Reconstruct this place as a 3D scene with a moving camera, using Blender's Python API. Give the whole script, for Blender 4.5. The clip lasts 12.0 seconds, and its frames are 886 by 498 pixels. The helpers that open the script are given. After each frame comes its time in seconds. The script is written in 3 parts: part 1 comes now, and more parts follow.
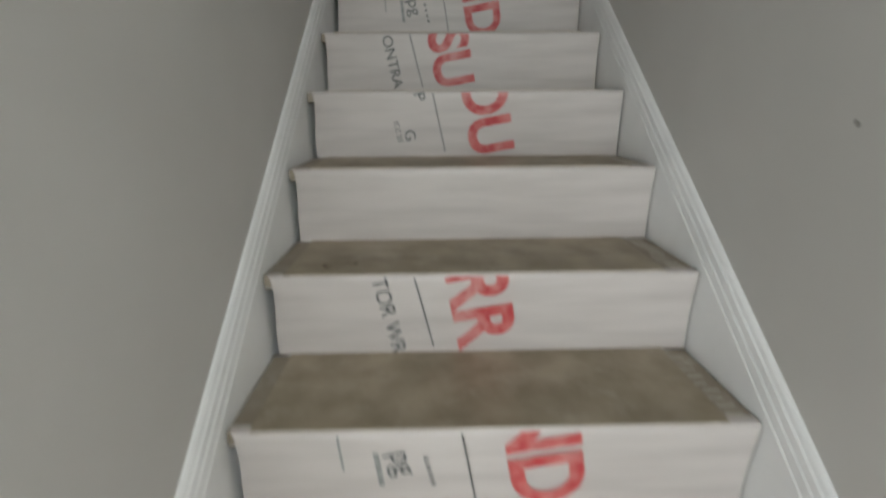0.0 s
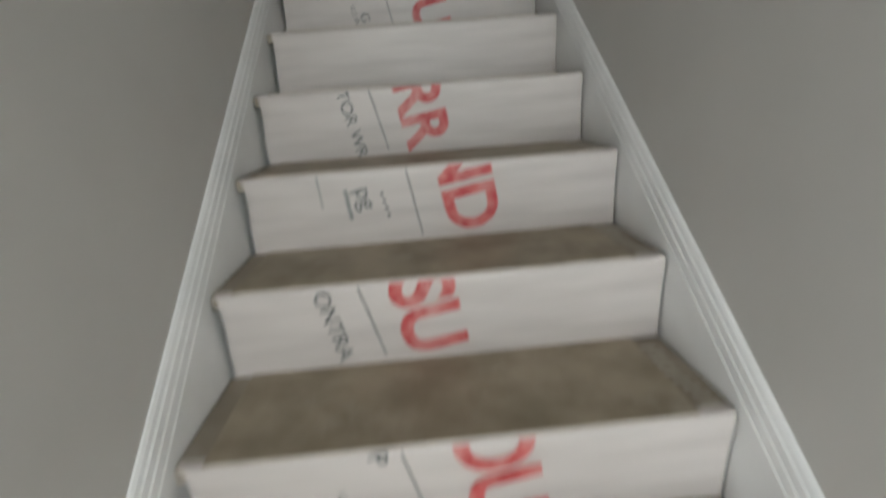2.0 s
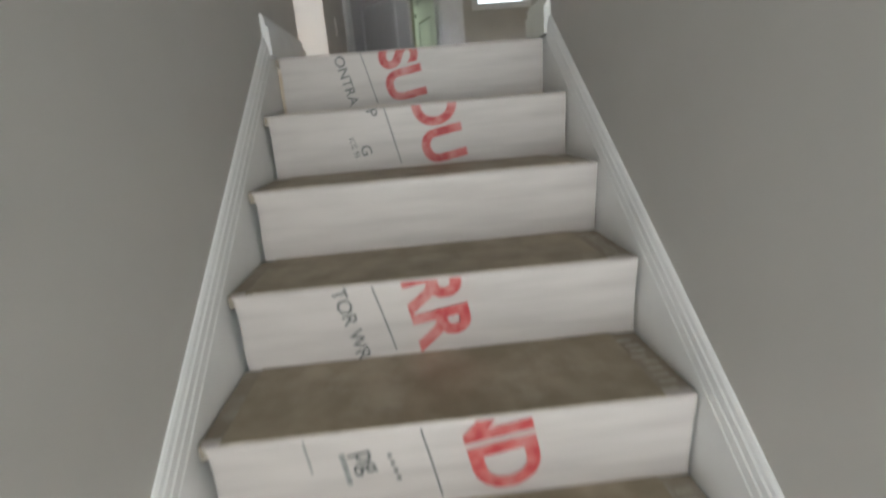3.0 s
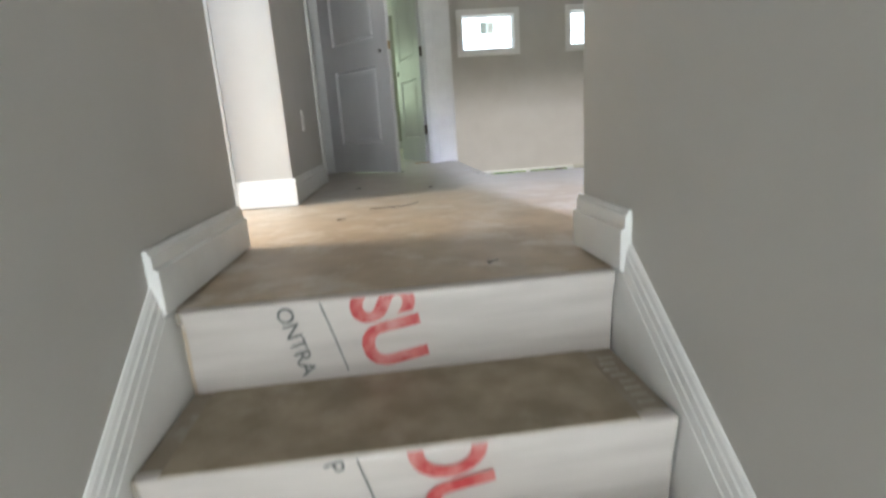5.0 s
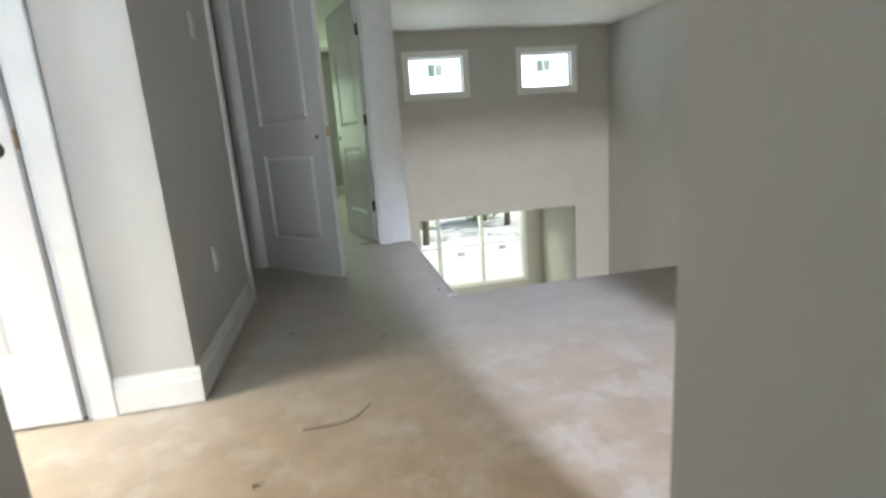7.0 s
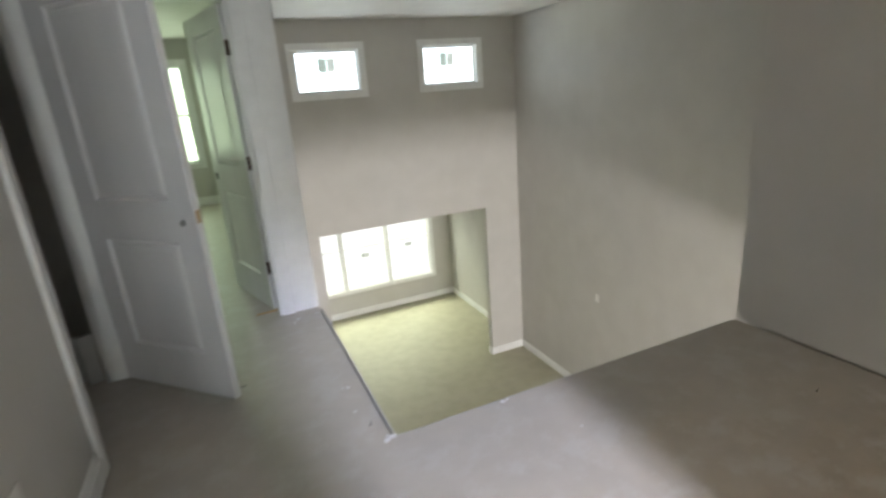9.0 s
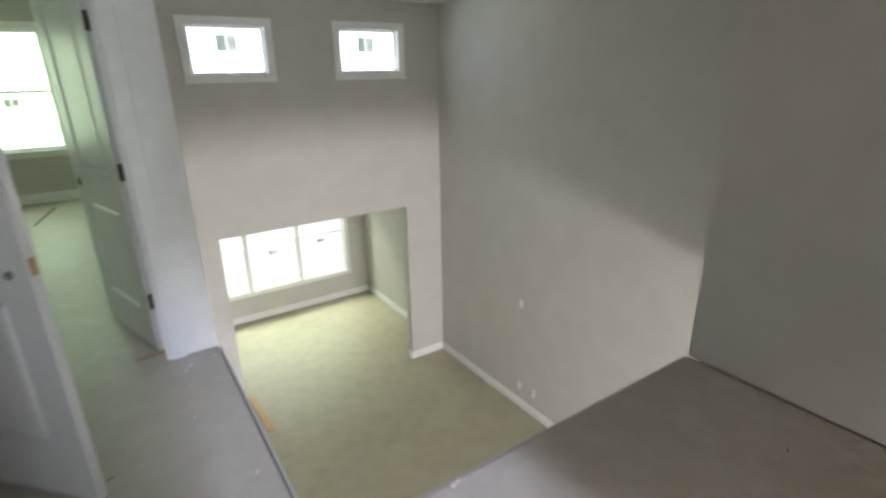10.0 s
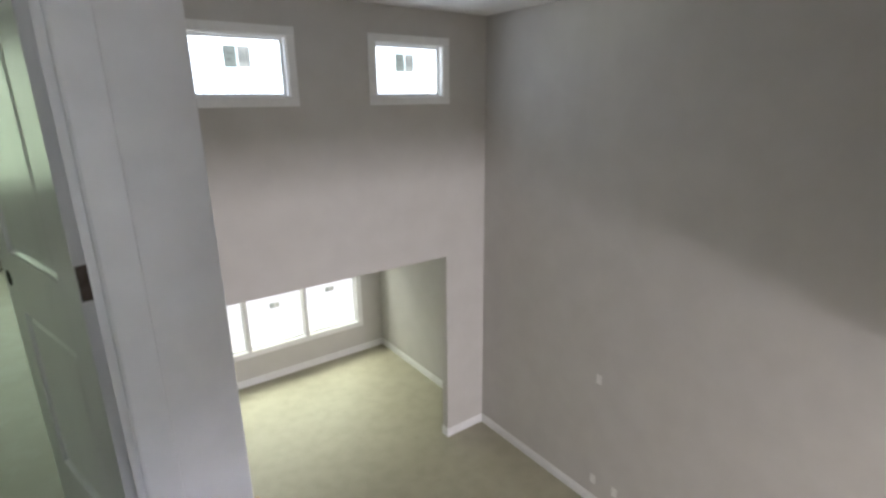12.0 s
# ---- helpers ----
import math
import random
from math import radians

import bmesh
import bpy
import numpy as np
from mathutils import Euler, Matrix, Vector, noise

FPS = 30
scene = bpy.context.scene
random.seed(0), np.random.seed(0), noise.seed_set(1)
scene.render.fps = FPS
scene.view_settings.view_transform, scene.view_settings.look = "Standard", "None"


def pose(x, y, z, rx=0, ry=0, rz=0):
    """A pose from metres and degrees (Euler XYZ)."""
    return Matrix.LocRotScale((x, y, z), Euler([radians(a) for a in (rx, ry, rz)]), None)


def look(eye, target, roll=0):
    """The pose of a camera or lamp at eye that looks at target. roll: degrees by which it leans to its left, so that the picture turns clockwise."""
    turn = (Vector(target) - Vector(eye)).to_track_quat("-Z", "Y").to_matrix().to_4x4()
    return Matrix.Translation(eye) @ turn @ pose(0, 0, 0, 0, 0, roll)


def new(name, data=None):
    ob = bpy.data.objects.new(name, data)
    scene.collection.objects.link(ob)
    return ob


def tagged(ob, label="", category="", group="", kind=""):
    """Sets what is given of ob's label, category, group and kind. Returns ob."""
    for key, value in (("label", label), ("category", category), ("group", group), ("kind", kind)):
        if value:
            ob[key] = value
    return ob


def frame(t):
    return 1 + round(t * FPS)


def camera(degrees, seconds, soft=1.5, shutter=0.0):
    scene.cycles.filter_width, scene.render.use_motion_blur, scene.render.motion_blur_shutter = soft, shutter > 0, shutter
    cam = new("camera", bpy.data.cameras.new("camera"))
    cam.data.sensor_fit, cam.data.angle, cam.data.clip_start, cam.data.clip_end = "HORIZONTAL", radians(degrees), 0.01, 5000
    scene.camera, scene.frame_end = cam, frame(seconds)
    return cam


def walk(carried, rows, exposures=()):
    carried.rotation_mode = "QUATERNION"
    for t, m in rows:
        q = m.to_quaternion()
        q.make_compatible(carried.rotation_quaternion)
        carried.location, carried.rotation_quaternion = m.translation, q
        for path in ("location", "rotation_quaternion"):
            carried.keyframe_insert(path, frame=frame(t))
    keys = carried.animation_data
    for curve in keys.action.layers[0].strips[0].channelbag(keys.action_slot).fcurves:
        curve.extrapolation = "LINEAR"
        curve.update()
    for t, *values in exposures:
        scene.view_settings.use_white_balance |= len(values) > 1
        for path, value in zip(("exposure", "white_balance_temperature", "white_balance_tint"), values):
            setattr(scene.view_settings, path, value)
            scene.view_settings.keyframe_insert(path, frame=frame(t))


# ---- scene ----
cam = camera(82.7, 12.0, soft=2.6, shutter=0.7)
PATH = [
    (0, (-0.105, -3.079, -1.179), (-0.063, -1.157, -1.729), -0.4),
    (0.5, (-0.167, -2.895, -1.024), (-0.078, -0.982, -1.602), -1.6),
    (1, (-0.035, -2.685, -0.912), (0.064, -0.795, -1.56), -3.1),
    (1.5, (-0.059, -2.477, -0.781), (0.014, -0.581, -1.413), -4.1),
    (2, (-0.037, -2.246, -0.609), (0.047, -0.333, -1.186), -4.4),
    (2.5, (0.013, -2.03, -0.382), (0.091, -0.098, -0.891), -4.3),
    (3, (-0.024, -1.839, -0.221), (0.057, 0.09, -0.744), -4.9),
    (5, (0.001, -1.003, 0.322), (0.174, 0.935, -0.142), -4.0),
    (5.5, (-0.046, -0.825, 0.436), (0.167, 1.103, -0.05), -5.6),
    (6, (0.02, -0.655, 0.555), (0.413, 1.247, 0.079), -4.9),
    (6.5, (0.091, -0.462, 0.703), (0.461, 1.458, 0.28), -4.3),
    (8.5, (0.052, 0.267, 1.32), (0.656, 2.094, 0.776), -4.3),
    (9, (0.19, 0.54, 1.411), (0.937, 2.299, 0.82), -4.5),
    (9.5, (0.269, 0.728, 1.514), (1.136, 2.409, 0.865), -2.9),
    (10, (0.324, 1.063, 1.526), (1.365, 2.636, 0.861), -1.0),
    (10.5, (0.425, 1.465, 1.468), (1.524, 3.013, 0.838), -0.4),
    (11, (0.442, 1.904, 1.459), (1.497, 3.502, 0.881), -1.4),
    (11.5, (0.372, 2.278, 1.473), (1.49, 3.835, 0.903), -1.2),
    (12, (0.408, 2.704, 1.473), (1.529, 4.262, 0.909), -0.7),
]
EXPOSURES = [
    (0.0, -1.35, 6600, 10), (0.5, -1.15, 6500, 10), (1.5, -0.9, 6550, 10), (2.5, -0.4, 6550, 11), (3.0, -0.2, 6550, 11), (5.0, 0.45, 6400, 9),
    (6.0, 0.42, 6250, 8), (6.5, 0.3, 6200, 6), (8.5, 0.2, 6850, 8), (9.2, 0.42, 6400, 8), (10.2, 0.32, 6350, 9), (11.0, 0.2, 6280, 14), (12.0, 0.1, 6230, 16),
]
walk(cam, [(t, look(e, g, r)) for t, e, g, r in PATH], EXPOSURES)

# ---- plan ----
RUN, RISE, HALF = 0.26, 0.19, 0.46
STEPS = 17
LOW = -3.15
CEIL = 2.44
SLAB = 0.34

# ---- world and light ----
world = bpy.data.worlds.new("world")
scene.world = world
world.use_nodes = True
wn = world.node_tree
sky = wn.nodes.new("ShaderNodeTexSky")
sky.sky_type, sky.sun_disc = "NISHITA", False
sky.sun_elevation, sky.sun_rotation = radians(52), radians(100)
wn.links.new(sky.outputs["Color"], wn.nodes["Background"].inputs["Color"])
wn.nodes["Background"].inputs["Strength"].default_value = 0.12

sun = new("sun", bpy.data.lights.new("sun", "SUN"))
sun.data.energy, sun.data.angle, sun.data.color = 5.0, radians(0.5), (1.0, 0.95, 0.88)
sun.matrix_world = look((30, -5, 40), (0, 0, 0))


def daylight(name, x, y, z, toward, width, height, power, color=(1, 1, 1), spread=180):
    """An area lamp in a window's opening or out of view beyond it, standing in for the sky."""
    lamp = new(name, bpy.data.lights.new(name, "AREA"))
    lamp.data.shape, lamp.data.size, lamp.data.size_y = "RECTANGLE", width, height
    lamp.data.energy, lamp.data.color = power, color
    lamp.data.spread = radians(spread)
    lamp.matrix_world = look((x, y, z), (x + toward[0], y + toward[1], z + toward[2]))
    return lamp


COOL, WARM = (0.80, 0.90, 1.0), (0.94, 1.0, 1.0)
LEAFY, GREEN = (0.95, 1.0, 0.78), (0.78, 1.0, 0.66)
daylight("daylight_high_a", 1.76, 7.80, 1.80, (0, -1, 0), 0.85, 0.53, 5, COOL)
daylight("daylight_high_b", 3.58, 7.80, 1.80, (0, -1, 0), 0.85, 0.53, 4.5, COOL)
# added panel hung out of view over the drive, aimed down at the triple window
daylight("daylight_front", 2.73, 12.20, 0.40, (0, -1, -0.9), 4.6, 1.4, 215, LEAFY)
daylight("daylight_bedroom", -0.52, 9.32, 1.37, (0, -1, 0), 0.9, 1.35, 11, GREEN)
daylight("daylight_bedroom_west", -2.26, 9.32, 1.37, (0, -1, 0), 0.9, 1.35, 10, GREEN)
daylight("daylight_lower_south", 2.40, -4.35, -1.85, (0, 1, 0), 2.2, 0.9, 450, (1.0, 0.955, 0.95))
daylight("daylight_landing_west", -3.22, 0.85, 1.40, (1, 0.0, -1.1), 1.1, 0.8, 48, (1.0, 0.87, 0.70), 78)
daylight("daylight_landing_south", -1.40, -1.66, 1.35, (0, 1, 0), 1.4, 1.4, 48, (0.72, 0.85, 1.0))
# high lamp in an added unseen room, for the light patch on the loft floor
daylight("added_room_daylight", 1.18, -4.17, 4.00, (0, 1.5, -1), 0.62, 1.1, 72, (0.74, 0.78, 1.0), 70)
# added unseen sources behind the stair foot: low for risers, high for west wall
daylight("entry_fill_low", -1.15, -5.2, -1.6, (0, 1, 0), 1.3, 1.2, 125, (0.90, 0.97, 1.0))
daylight("entry_fill_high", 0.75, -5.2, -0.3, (0, 1, 0), 1.1, 1.6, 200, WARM)

# ---- materials ----


def material(name, base, other=None, scale=6.0, rough=0.6, bump=0.0, bump_scale=120.0, metal=0.0, stretch=(1, 1, 1), detail=6.0, low=0.35, high=0.65, stain=None, stain_scale=1.5, stain_low=0.55, stain_high=0.75):
    m = bpy.data.materials.new(name)
    m.use_nodes = True
    nt = m.node_tree
    bsdf = nt.nodes["Principled BSDF"]
    bsdf.inputs["Roughness"].default_value = rough
    bsdf.inputs["Metallic"].default_value = metal
    bsdf.inputs["Base Color"].default_value = (*base, 1)
    coord = nt.nodes.new("ShaderNodeTexCoord")
    place = nt.nodes.new("ShaderNodeMapping")
    place.inputs["Scale"].default_value = stretch
    nt.links.new(coord.outputs["Object"], place.inputs["Vector"])
    color = None
    if other:
        grain = nt.nodes.new("ShaderNodeTexNoise")
        grain.inputs["Scale"].default_value, grain.inputs["Detail"].default_value = scale, detail
        nt.links.new(place.outputs["Vector"], grain.inputs["Vector"])
        ramp = nt.nodes.new("ShaderNodeValToRGB")
        ramp.color_ramp.elements[0].position, ramp.color_ramp.elements[1].position = low, high
        ramp.color_ramp.elements[0].color, ramp.color_ramp.elements[1].color = (*base, 1), (*other, 1)
        nt.links.new(grain.outputs["Fac"], ramp.inputs["Fac"])
        color = ramp.outputs["Color"]
        if stain:
            blot = nt.nodes.new("ShaderNodeTexNoise")
            blot.inputs["Scale"].default_value, blot.inputs["Detail"].default_value = stain_scale, 5
            blot.inputs["Roughness"].default_value = 0.65
            nt.links.new(coord.outputs["Object"], blot.inputs["Vector"])
            edge = nt.nodes.new("ShaderNodeMapRange")
            edge.inputs["From Min"].default_value, edge.inputs["From Max"].default_value = stain_low, stain_high
            nt.links.new(blot.outputs["Fac"], edge.inputs["Value"])
            mix = nt.nodes.new("ShaderNodeMix")
            mix.data_type = "RGBA"
            nt.links.new(edge.outputs["Result"], mix.inputs["Factor"])
            nt.links.new(color, mix.inputs[6])
            mix.inputs[7].default_value = (*stain, 1)
            color = mix.outputs[2]
        nt.links.new(color, bsdf.inputs["Base Color"])
    if bump:
        fine = nt.nodes.new("ShaderNodeTexNoise")
        fine.inputs["Scale"].default_value, fine.inputs["Detail"].default_value = bump_scale, 4
        nt.links.new(place.outputs["Vector"], fine.inputs["Vector"])
        relief = nt.nodes.new("ShaderNodeBump")
        relief.inputs["Strength"].default_value, relief.inputs["Distance"].default_value = bump, 0.002
        nt.links.new(fine.outputs["Fac"], relief.inputs["Height"])
        nt.links.new(relief.outputs["Normal"], bsdf.inputs["Normal"])
    return m


PAINT = material("greige_wall_paint", (0.535, 0.52, 0.495), (0.565, 0.55, 0.525), 3.0, 0.62, 0.18, 260)
CEILING = material("ceiling_paint", (0.72, 0.71, 0.69), (0.76, 0.75, 0.73), 4.0, 0.8, 0.3, 140)
TRIM = material("white_trim_paint", (0.80, 0.80, 0.795), (0.85, 0.85, 0.845), 9.0, 0.38, 0.06, 90)
DOOR = material("white_door_paint", (0.76, 0.75, 0.76), (0.81, 0.80, 0.81), 5.0, 0.30, 0.10, 160, stretch=(1, 1, 0.12))
SUBFLOOR = material("subfloor_panel", (0.44, 0.345, 0.245), (0.56, 0.45, 0.335), 7.0, 0.46, 0.22, 80, stain=(0.62, 0.55, 0.47), stain_scale=5.0, stain_low=0.50, stain_high=0.62)


def dust_and_cool_light(m, dust, start, end, most):
    """Plaster dust and cool daylight, both put into the panel colour past the landing, with a ragged edge and thin
    places.
    """
    nt = m.node_tree
    bsdf = nt.nodes["Principled BSDF"]
    under = bsdf.inputs["Base Color"].links[0].from_socket
    coord = nt.nodes.new("ShaderNodeTexCoord")
    split = nt.nodes.new("ShaderNodeSeparateXYZ")
    nt.links.new(coord.outputs["Object"], split.inputs["Vector"])
    noise = nt.nodes.new("ShaderNodeTexNoise")
    noise.inputs["Scale"].default_value, noise.inputs["Detail"].default_value = 2.6, 7
    noise.inputs["Roughness"].default_value = 0.62
    nt.links.new(coord.outputs["Object"], noise.inputs["Vector"])
    ragged = nt.nodes.new("ShaderNodeMath")
    ragged.operation = "MULTIPLY_ADD"
    ragged.inputs[1].default_value = 1.6
    nt.links.new(noise.outputs["Fac"], ragged.inputs[0])
    nt.links.new(split.outputs["Y"], ragged.inputs[2])
    amount = nt.nodes.new("ShaderNodeMapRange")
    amount.interpolation_type = "SMOOTHSTEP"
    amount.inputs["From Min"].default_value, amount.inputs["From Max"].default_value = start + 0.8, end + 0.8
    amount.inputs["To Max"].default_value = most
    nt.links.new(ragged.outputs["Value"], amount.inputs["Value"])
    mix = nt.nodes.new("ShaderNodeMix")
    mix.data_type = "RGBA"
    nt.links.new(amount.outputs["Result"], mix.inputs["Factor"])
    nt.links.new(under, mix.inputs[6])
    mix.inputs[7].default_value = (*dust, 1)
    nt.links.new(mix.outputs[2], bsdf.inputs["Base Color"])


# greyer past the landing: cool daylight mixed into the floor colour with dust
dust_and_cool_light(SUBFLOOR, (0.51, 0.485, 0.45), 0.3, 2.2, 0.72)
LOWFLOOR = material("dusty_lower_floor", (0.44, 0.42, 0.31), (0.49, 0.47, 0.355), 5.0, 0.5, 0.15, 60, stain=(0.52, 0.50, 0.385), stain_scale=0.9)
COVER = material("brown_tread_cover", (0.26, 0.215, 0.15), (0.385, 0.32, 0.235), 11.0, 0.55, 0.3, 90, stain=(0.43, 0.37, 0.29), stain_scale=7.0, stain_low=0.55, stain_high=0.75)
COVER_EDGE = material("pale_board_edge", (0.50, 0.45, 0.38), (0.62, 0.57, 0.50), 25.0, 0.7)
TREAD = material("dusty_tread_board", (0.25, 0.21, 0.16), (0.33, 0.285, 0.225), 9.0, 0.65, 0.3, 90, stain=(0.45, 0.42, 0.37), stain_scale=5.0)
WRAP = material("white_protective_wrap", (0.49, 0.45, 0.43), (0.60, 0.555, 0.53), 10.0, 0.40, 0.22, 16, stretch=(0.25, 1, 2.2))
RED = material("red_print", (0.46, 0.045, 0.05), (0.58, 0.15, 0.14), 30.0, 0.5, stain=(0.60, 0.32, 0.30), stain_scale=14.0, stain_low=0.48, stain_high=0.72)
BLACK = material("black_print", (0.05, 0.06, 0.06), (0.14, 0.15, 0.15), 60.0, 0.6)
GLUE = material("dried_adhesive", (0.38, 0.34, 0.28), (0.48, 0.44, 0.38), 40.0, 0.6)
GREYPRINT = material("grey_print", (0.20, 0.21, 0.20), (0.36, 0.36, 0.35), 60.0, 0.6)
VINYL = material("white_window_vinyl", (0.78, 0.79, 0.79), (0.82, 0.82, 0.82), 6.0, 0.35)
STEEL = material("satin_nickel", (0.42, 0.40, 0.38), (0.5, 0.48, 0.46), 30.0, 0.35, metal=0.9)
BRONZE = material("dark_hinge_metal", (0.10, 0.075, 0.06), (0.16, 0.12, 0.10), 30.0, 0.45, metal=0.6)
BRASS = material("brass_latch", (0.45, 0.32, 0.18), (0.55, 0.40, 0.24), 30.0, 0.4, metal=0.6)
HOLE_SHADE = material("hole_shade", (0.02, 0.018, 0.016), (0.03, 0.027, 0.024), 8.0, 0.8)


def thin_sheet(name, base, soaked):
    """Paper or leaf: half of the light is turned back, half goes on."""
    m = material(name, base, tuple(c * 1.2 for c in base), 25.0, 0.6)
    nt = m.node_tree
    soak = nt.nodes.new("ShaderNodeBsdfTranslucent")
    soak.inputs["Color"].default_value = (*soaked, 1)
    mixed = nt.nodes.new("ShaderNodeMixShader")
    mixed.inputs["Fac"].default_value = 0.5
    nt.links.new(nt.nodes["Principled BSDF"].outputs["BSDF"], mixed.inputs[1])
    nt.links.new(soak.outputs["BSDF"], mixed.inputs[2])
    nt.links.new(mixed.outputs["Shader"], nt.nodes["Material Output"].inputs["Surface"])
    return m


STICKER = thin_sheet("grey_sticker", (0.42, 0.44, 0.43), (0.20, 0.22, 0.20))
PALE_STICKER = thin_sheet("pale_sticker", (0.60, 0.60, 0.57), (0.38, 0.38, 0.36))
PLASTIC = material("white_switch_plastic", (0.76, 0.75, 0.72), (0.8, 0.79, 0.77), 8.0, 0.35)
PINE = material("raw_pine", (0.52, 0.33, 0.15), (0.62, 0.42, 0.21), 10.0, 0.55, 0.15, 70, stretch=(8, 1, 8))
DUST = material("plaster_crumb", (0.68, 0.67, 0.65), (0.78, 0.77, 0.75), 60.0, 0.9)
GRASS = material("lawn", (0.07, 0.13, 0.03), (0.13, 0.20, 0.06), 2.0, 0.9)
BARK = material("bark", (0.10, 0.075, 0.055), (0.17, 0.13, 0.10), 14.0, 0.9, 0.5, 30)
LEAF = thin_sheet("leaf", (0.22, 0.27, 0.14), (0.42, 0.52, 0.26))
GLASS = bpy.data.materials.new("window_glass")
GLASS.use_nodes = True
_b = GLASS.node_tree.nodes["Principled BSDF"]
_b.inputs["Transmission Weight"].default_value, _b.inputs["Roughness"].default_value, _b.inputs["IOR"].default_value = 1.0, 0.0, 1.1
_b.inputs["Base Color"].default_value = (0.97, 0.99, 0.98, 1)

# ---- mesh helpers ----


def box(bm, x0, x1, y0, y1, z0, z1, m=None):
    made = bmesh.ops.create_cube(bm, size=1, matrix=Matrix.Translation(((x0 + x1) / 2, (y0 + y1) / 2, (z0 + z1) / 2)) @ Matrix.Diagonal((abs(x1 - x0), abs(y1 - y0), abs(z1 - z0), 1)))
    if m is not None:
        bmesh.ops.transform(bm, matrix=m, verts=made["verts"])
    return made["verts"]


def soft_box(x0, x1, y0, y1, z0, z1, r=0.003):
    bm = bmesh.new()
    box(bm, x0, x1, y0, y1, z0, z1)
    bmesh.ops.bevel(bm, geom=bm.edges[:], offset=r, segments=2, profile=0.5, affect="EDGES")
    return bm


def rod(bm, a, b, r0, r1=None, sides=16):
    a, b = Vector(a), Vector(b)
    turn = (b - a).to_track_quat("Z", "Y").to_matrix().to_4x4()
    return bmesh.ops.create_cone(bm, cap_ends=True, segments=sides, radius1=r0, radius2=r0 if r1 is None else r1, depth=(b - a).length, matrix=Matrix.Translation((a + b) / 2) @ turn)["verts"]


def extrude_profile(bm, profile, start, end):
    """A closed outline of (across, up) swept from start to end; start and end give the place of each outline point."""
    a = [bm.verts.new(start(p)) for p in profile]
    b = [bm.verts.new(end(p)) for p in profile]
    n = len(profile)
    for i in range(n):
        bm.faces.new((a[i], a[(i + 1) % n], b[(i + 1) % n], b[i]))
    bm.faces.new(a[::-1])
    bm.faces.new(b)
    bmesh.ops.recalc_face_normals(bm, faces=bm.faces[:])


def linked(name, bm, mat):
    mesh = bpy.data.meshes.new(name)
    bm.to_mesh(mesh)
    bm.free()
    mesh.materials.append(mat)
    return new(name, mesh)


def part(name, bm, mat, parent, label=""):
    ob = linked(name, bm, mat)
    ob.parent = parent
    return tagged(ob, label)


def structure(name, bm, mat, label, category):
    return tagged(linked(name, bm, mat), label, category, kind="structure")


def thing(name, label, category, m=None, group="", kind=""):
    ob = new(name)
    ob.empty_display_size = 0.1
    if m is not None:
        ob.matrix_world = m
    return tagged(ob, label, category, group, kind)


def pierced(name, axis, at0, at1, u0, u1, z0, z1, holes, mat, label):
    """A wall across u0..u1 and z0..z1, with at0..at1 its thickness along the other axis, and holes (ua, ub, za, zb) through it."""
    bm = bmesh.new()
    us = sorted({u0, u1, *[h[0] for h in holes], *[h[1] for h in holes]})
    for ua, ub in zip(us, us[1:]):
        cuts = sorted((h[2], h[3]) for h in holes if h[0] < (ua + ub) / 2 < h[1])
        z = z0
        for a, b in [*cuts, (z1, z1)]:
            if a - z > 1e-4:
                if axis == "x":
                    box(bm, ua, ub, at0, at1, z, a)
                else:
                    box(bm, at0, at1, ua, ub, z, a)
            z = max(z, b)
    bmesh.ops.remove_doubles(bm, verts=bm.verts[:], dist=1e-5)
    return structure(name, bm, mat, label, "wall")


# ---- shell ----
FAR, VOID_X, NEAR_X, EDGE_X, EDGE_Y = 7.69, 4.675, 2.81, 0.655, 2.355
HALL_X, WALL_A, DOOR_WALL_C = -0.485, 1.533, 4.025
STAIR_X = 0.48
LEFT_END, RIGHT_END = 0.583, 0.231
BEDROOM_Y, FRONT_Y = 9.22, 10.80
T = 0.12

GREIGE = "smooth greige painted drywall wall"
pierced("wall_stair_west", "y", -STAIR_X - T, -STAIR_X, -3.2, LEFT_END, LOW, CEIL, [], PAINT, "greige painted drywall wall beside the stairs")
pierced("wall_stair_east", "y", STAIR_X, STAIR_X + T, -3.2, RIGHT_END, LOW, CEIL, [], PAINT, "greige painted drywall wall beside the stairs")
pierced("wall_loft_south", "x", RIGHT_END - T, RIGHT_END, STAIR_X + T, NEAR_X + T, -SLAB, CEIL, [(0.65, 1.42, 0, 2.06)], PAINT, "greige loft wall with a bare doorway")
pierced("wall_loft_east", "y", NEAR_X, NEAR_X + T, RIGHT_END, EDGE_Y, 0.009, CEIL, [], PAINT, "greige painted drywall wall beside the loft floor")
pierced("wall_void_south", "x", EDGE_Y - T, EDGE_Y, NEAR_X + T, VOID_X, -SLAB, CEIL, [], PAINT, GREIGE)
pierced("wall_void_east", "y", VOID_X, VOID_X + T, -4.3, FAR + T, LOW, CEIL, [], PAINT, "tall two-storey greige painted drywall wall")
pierced("wall_void_north", "x", FAR, FAR + T, EDGE_X - T, VOID_X, LOW, CEIL, [(1.325, 2.198, 1.525, 2.076), (3.148, 4.020, 1.525, 2.076), (1.31, 4.045, LOW, -0.44)], PAINT, "tall greige wall with two small high windows")
pierced("wall_lower_west", "y", EDGE_X - T, EDGE_X, -4.3, FAR, LOW, -SLAB, [], PAINT, GREIGE)
pierced("wall_void_west", "y", EDGE_X - T, EDGE_X, DOOR_WALL_C + T, FAR, -SLAB, CEIL, [], PAINT, GREIGE)
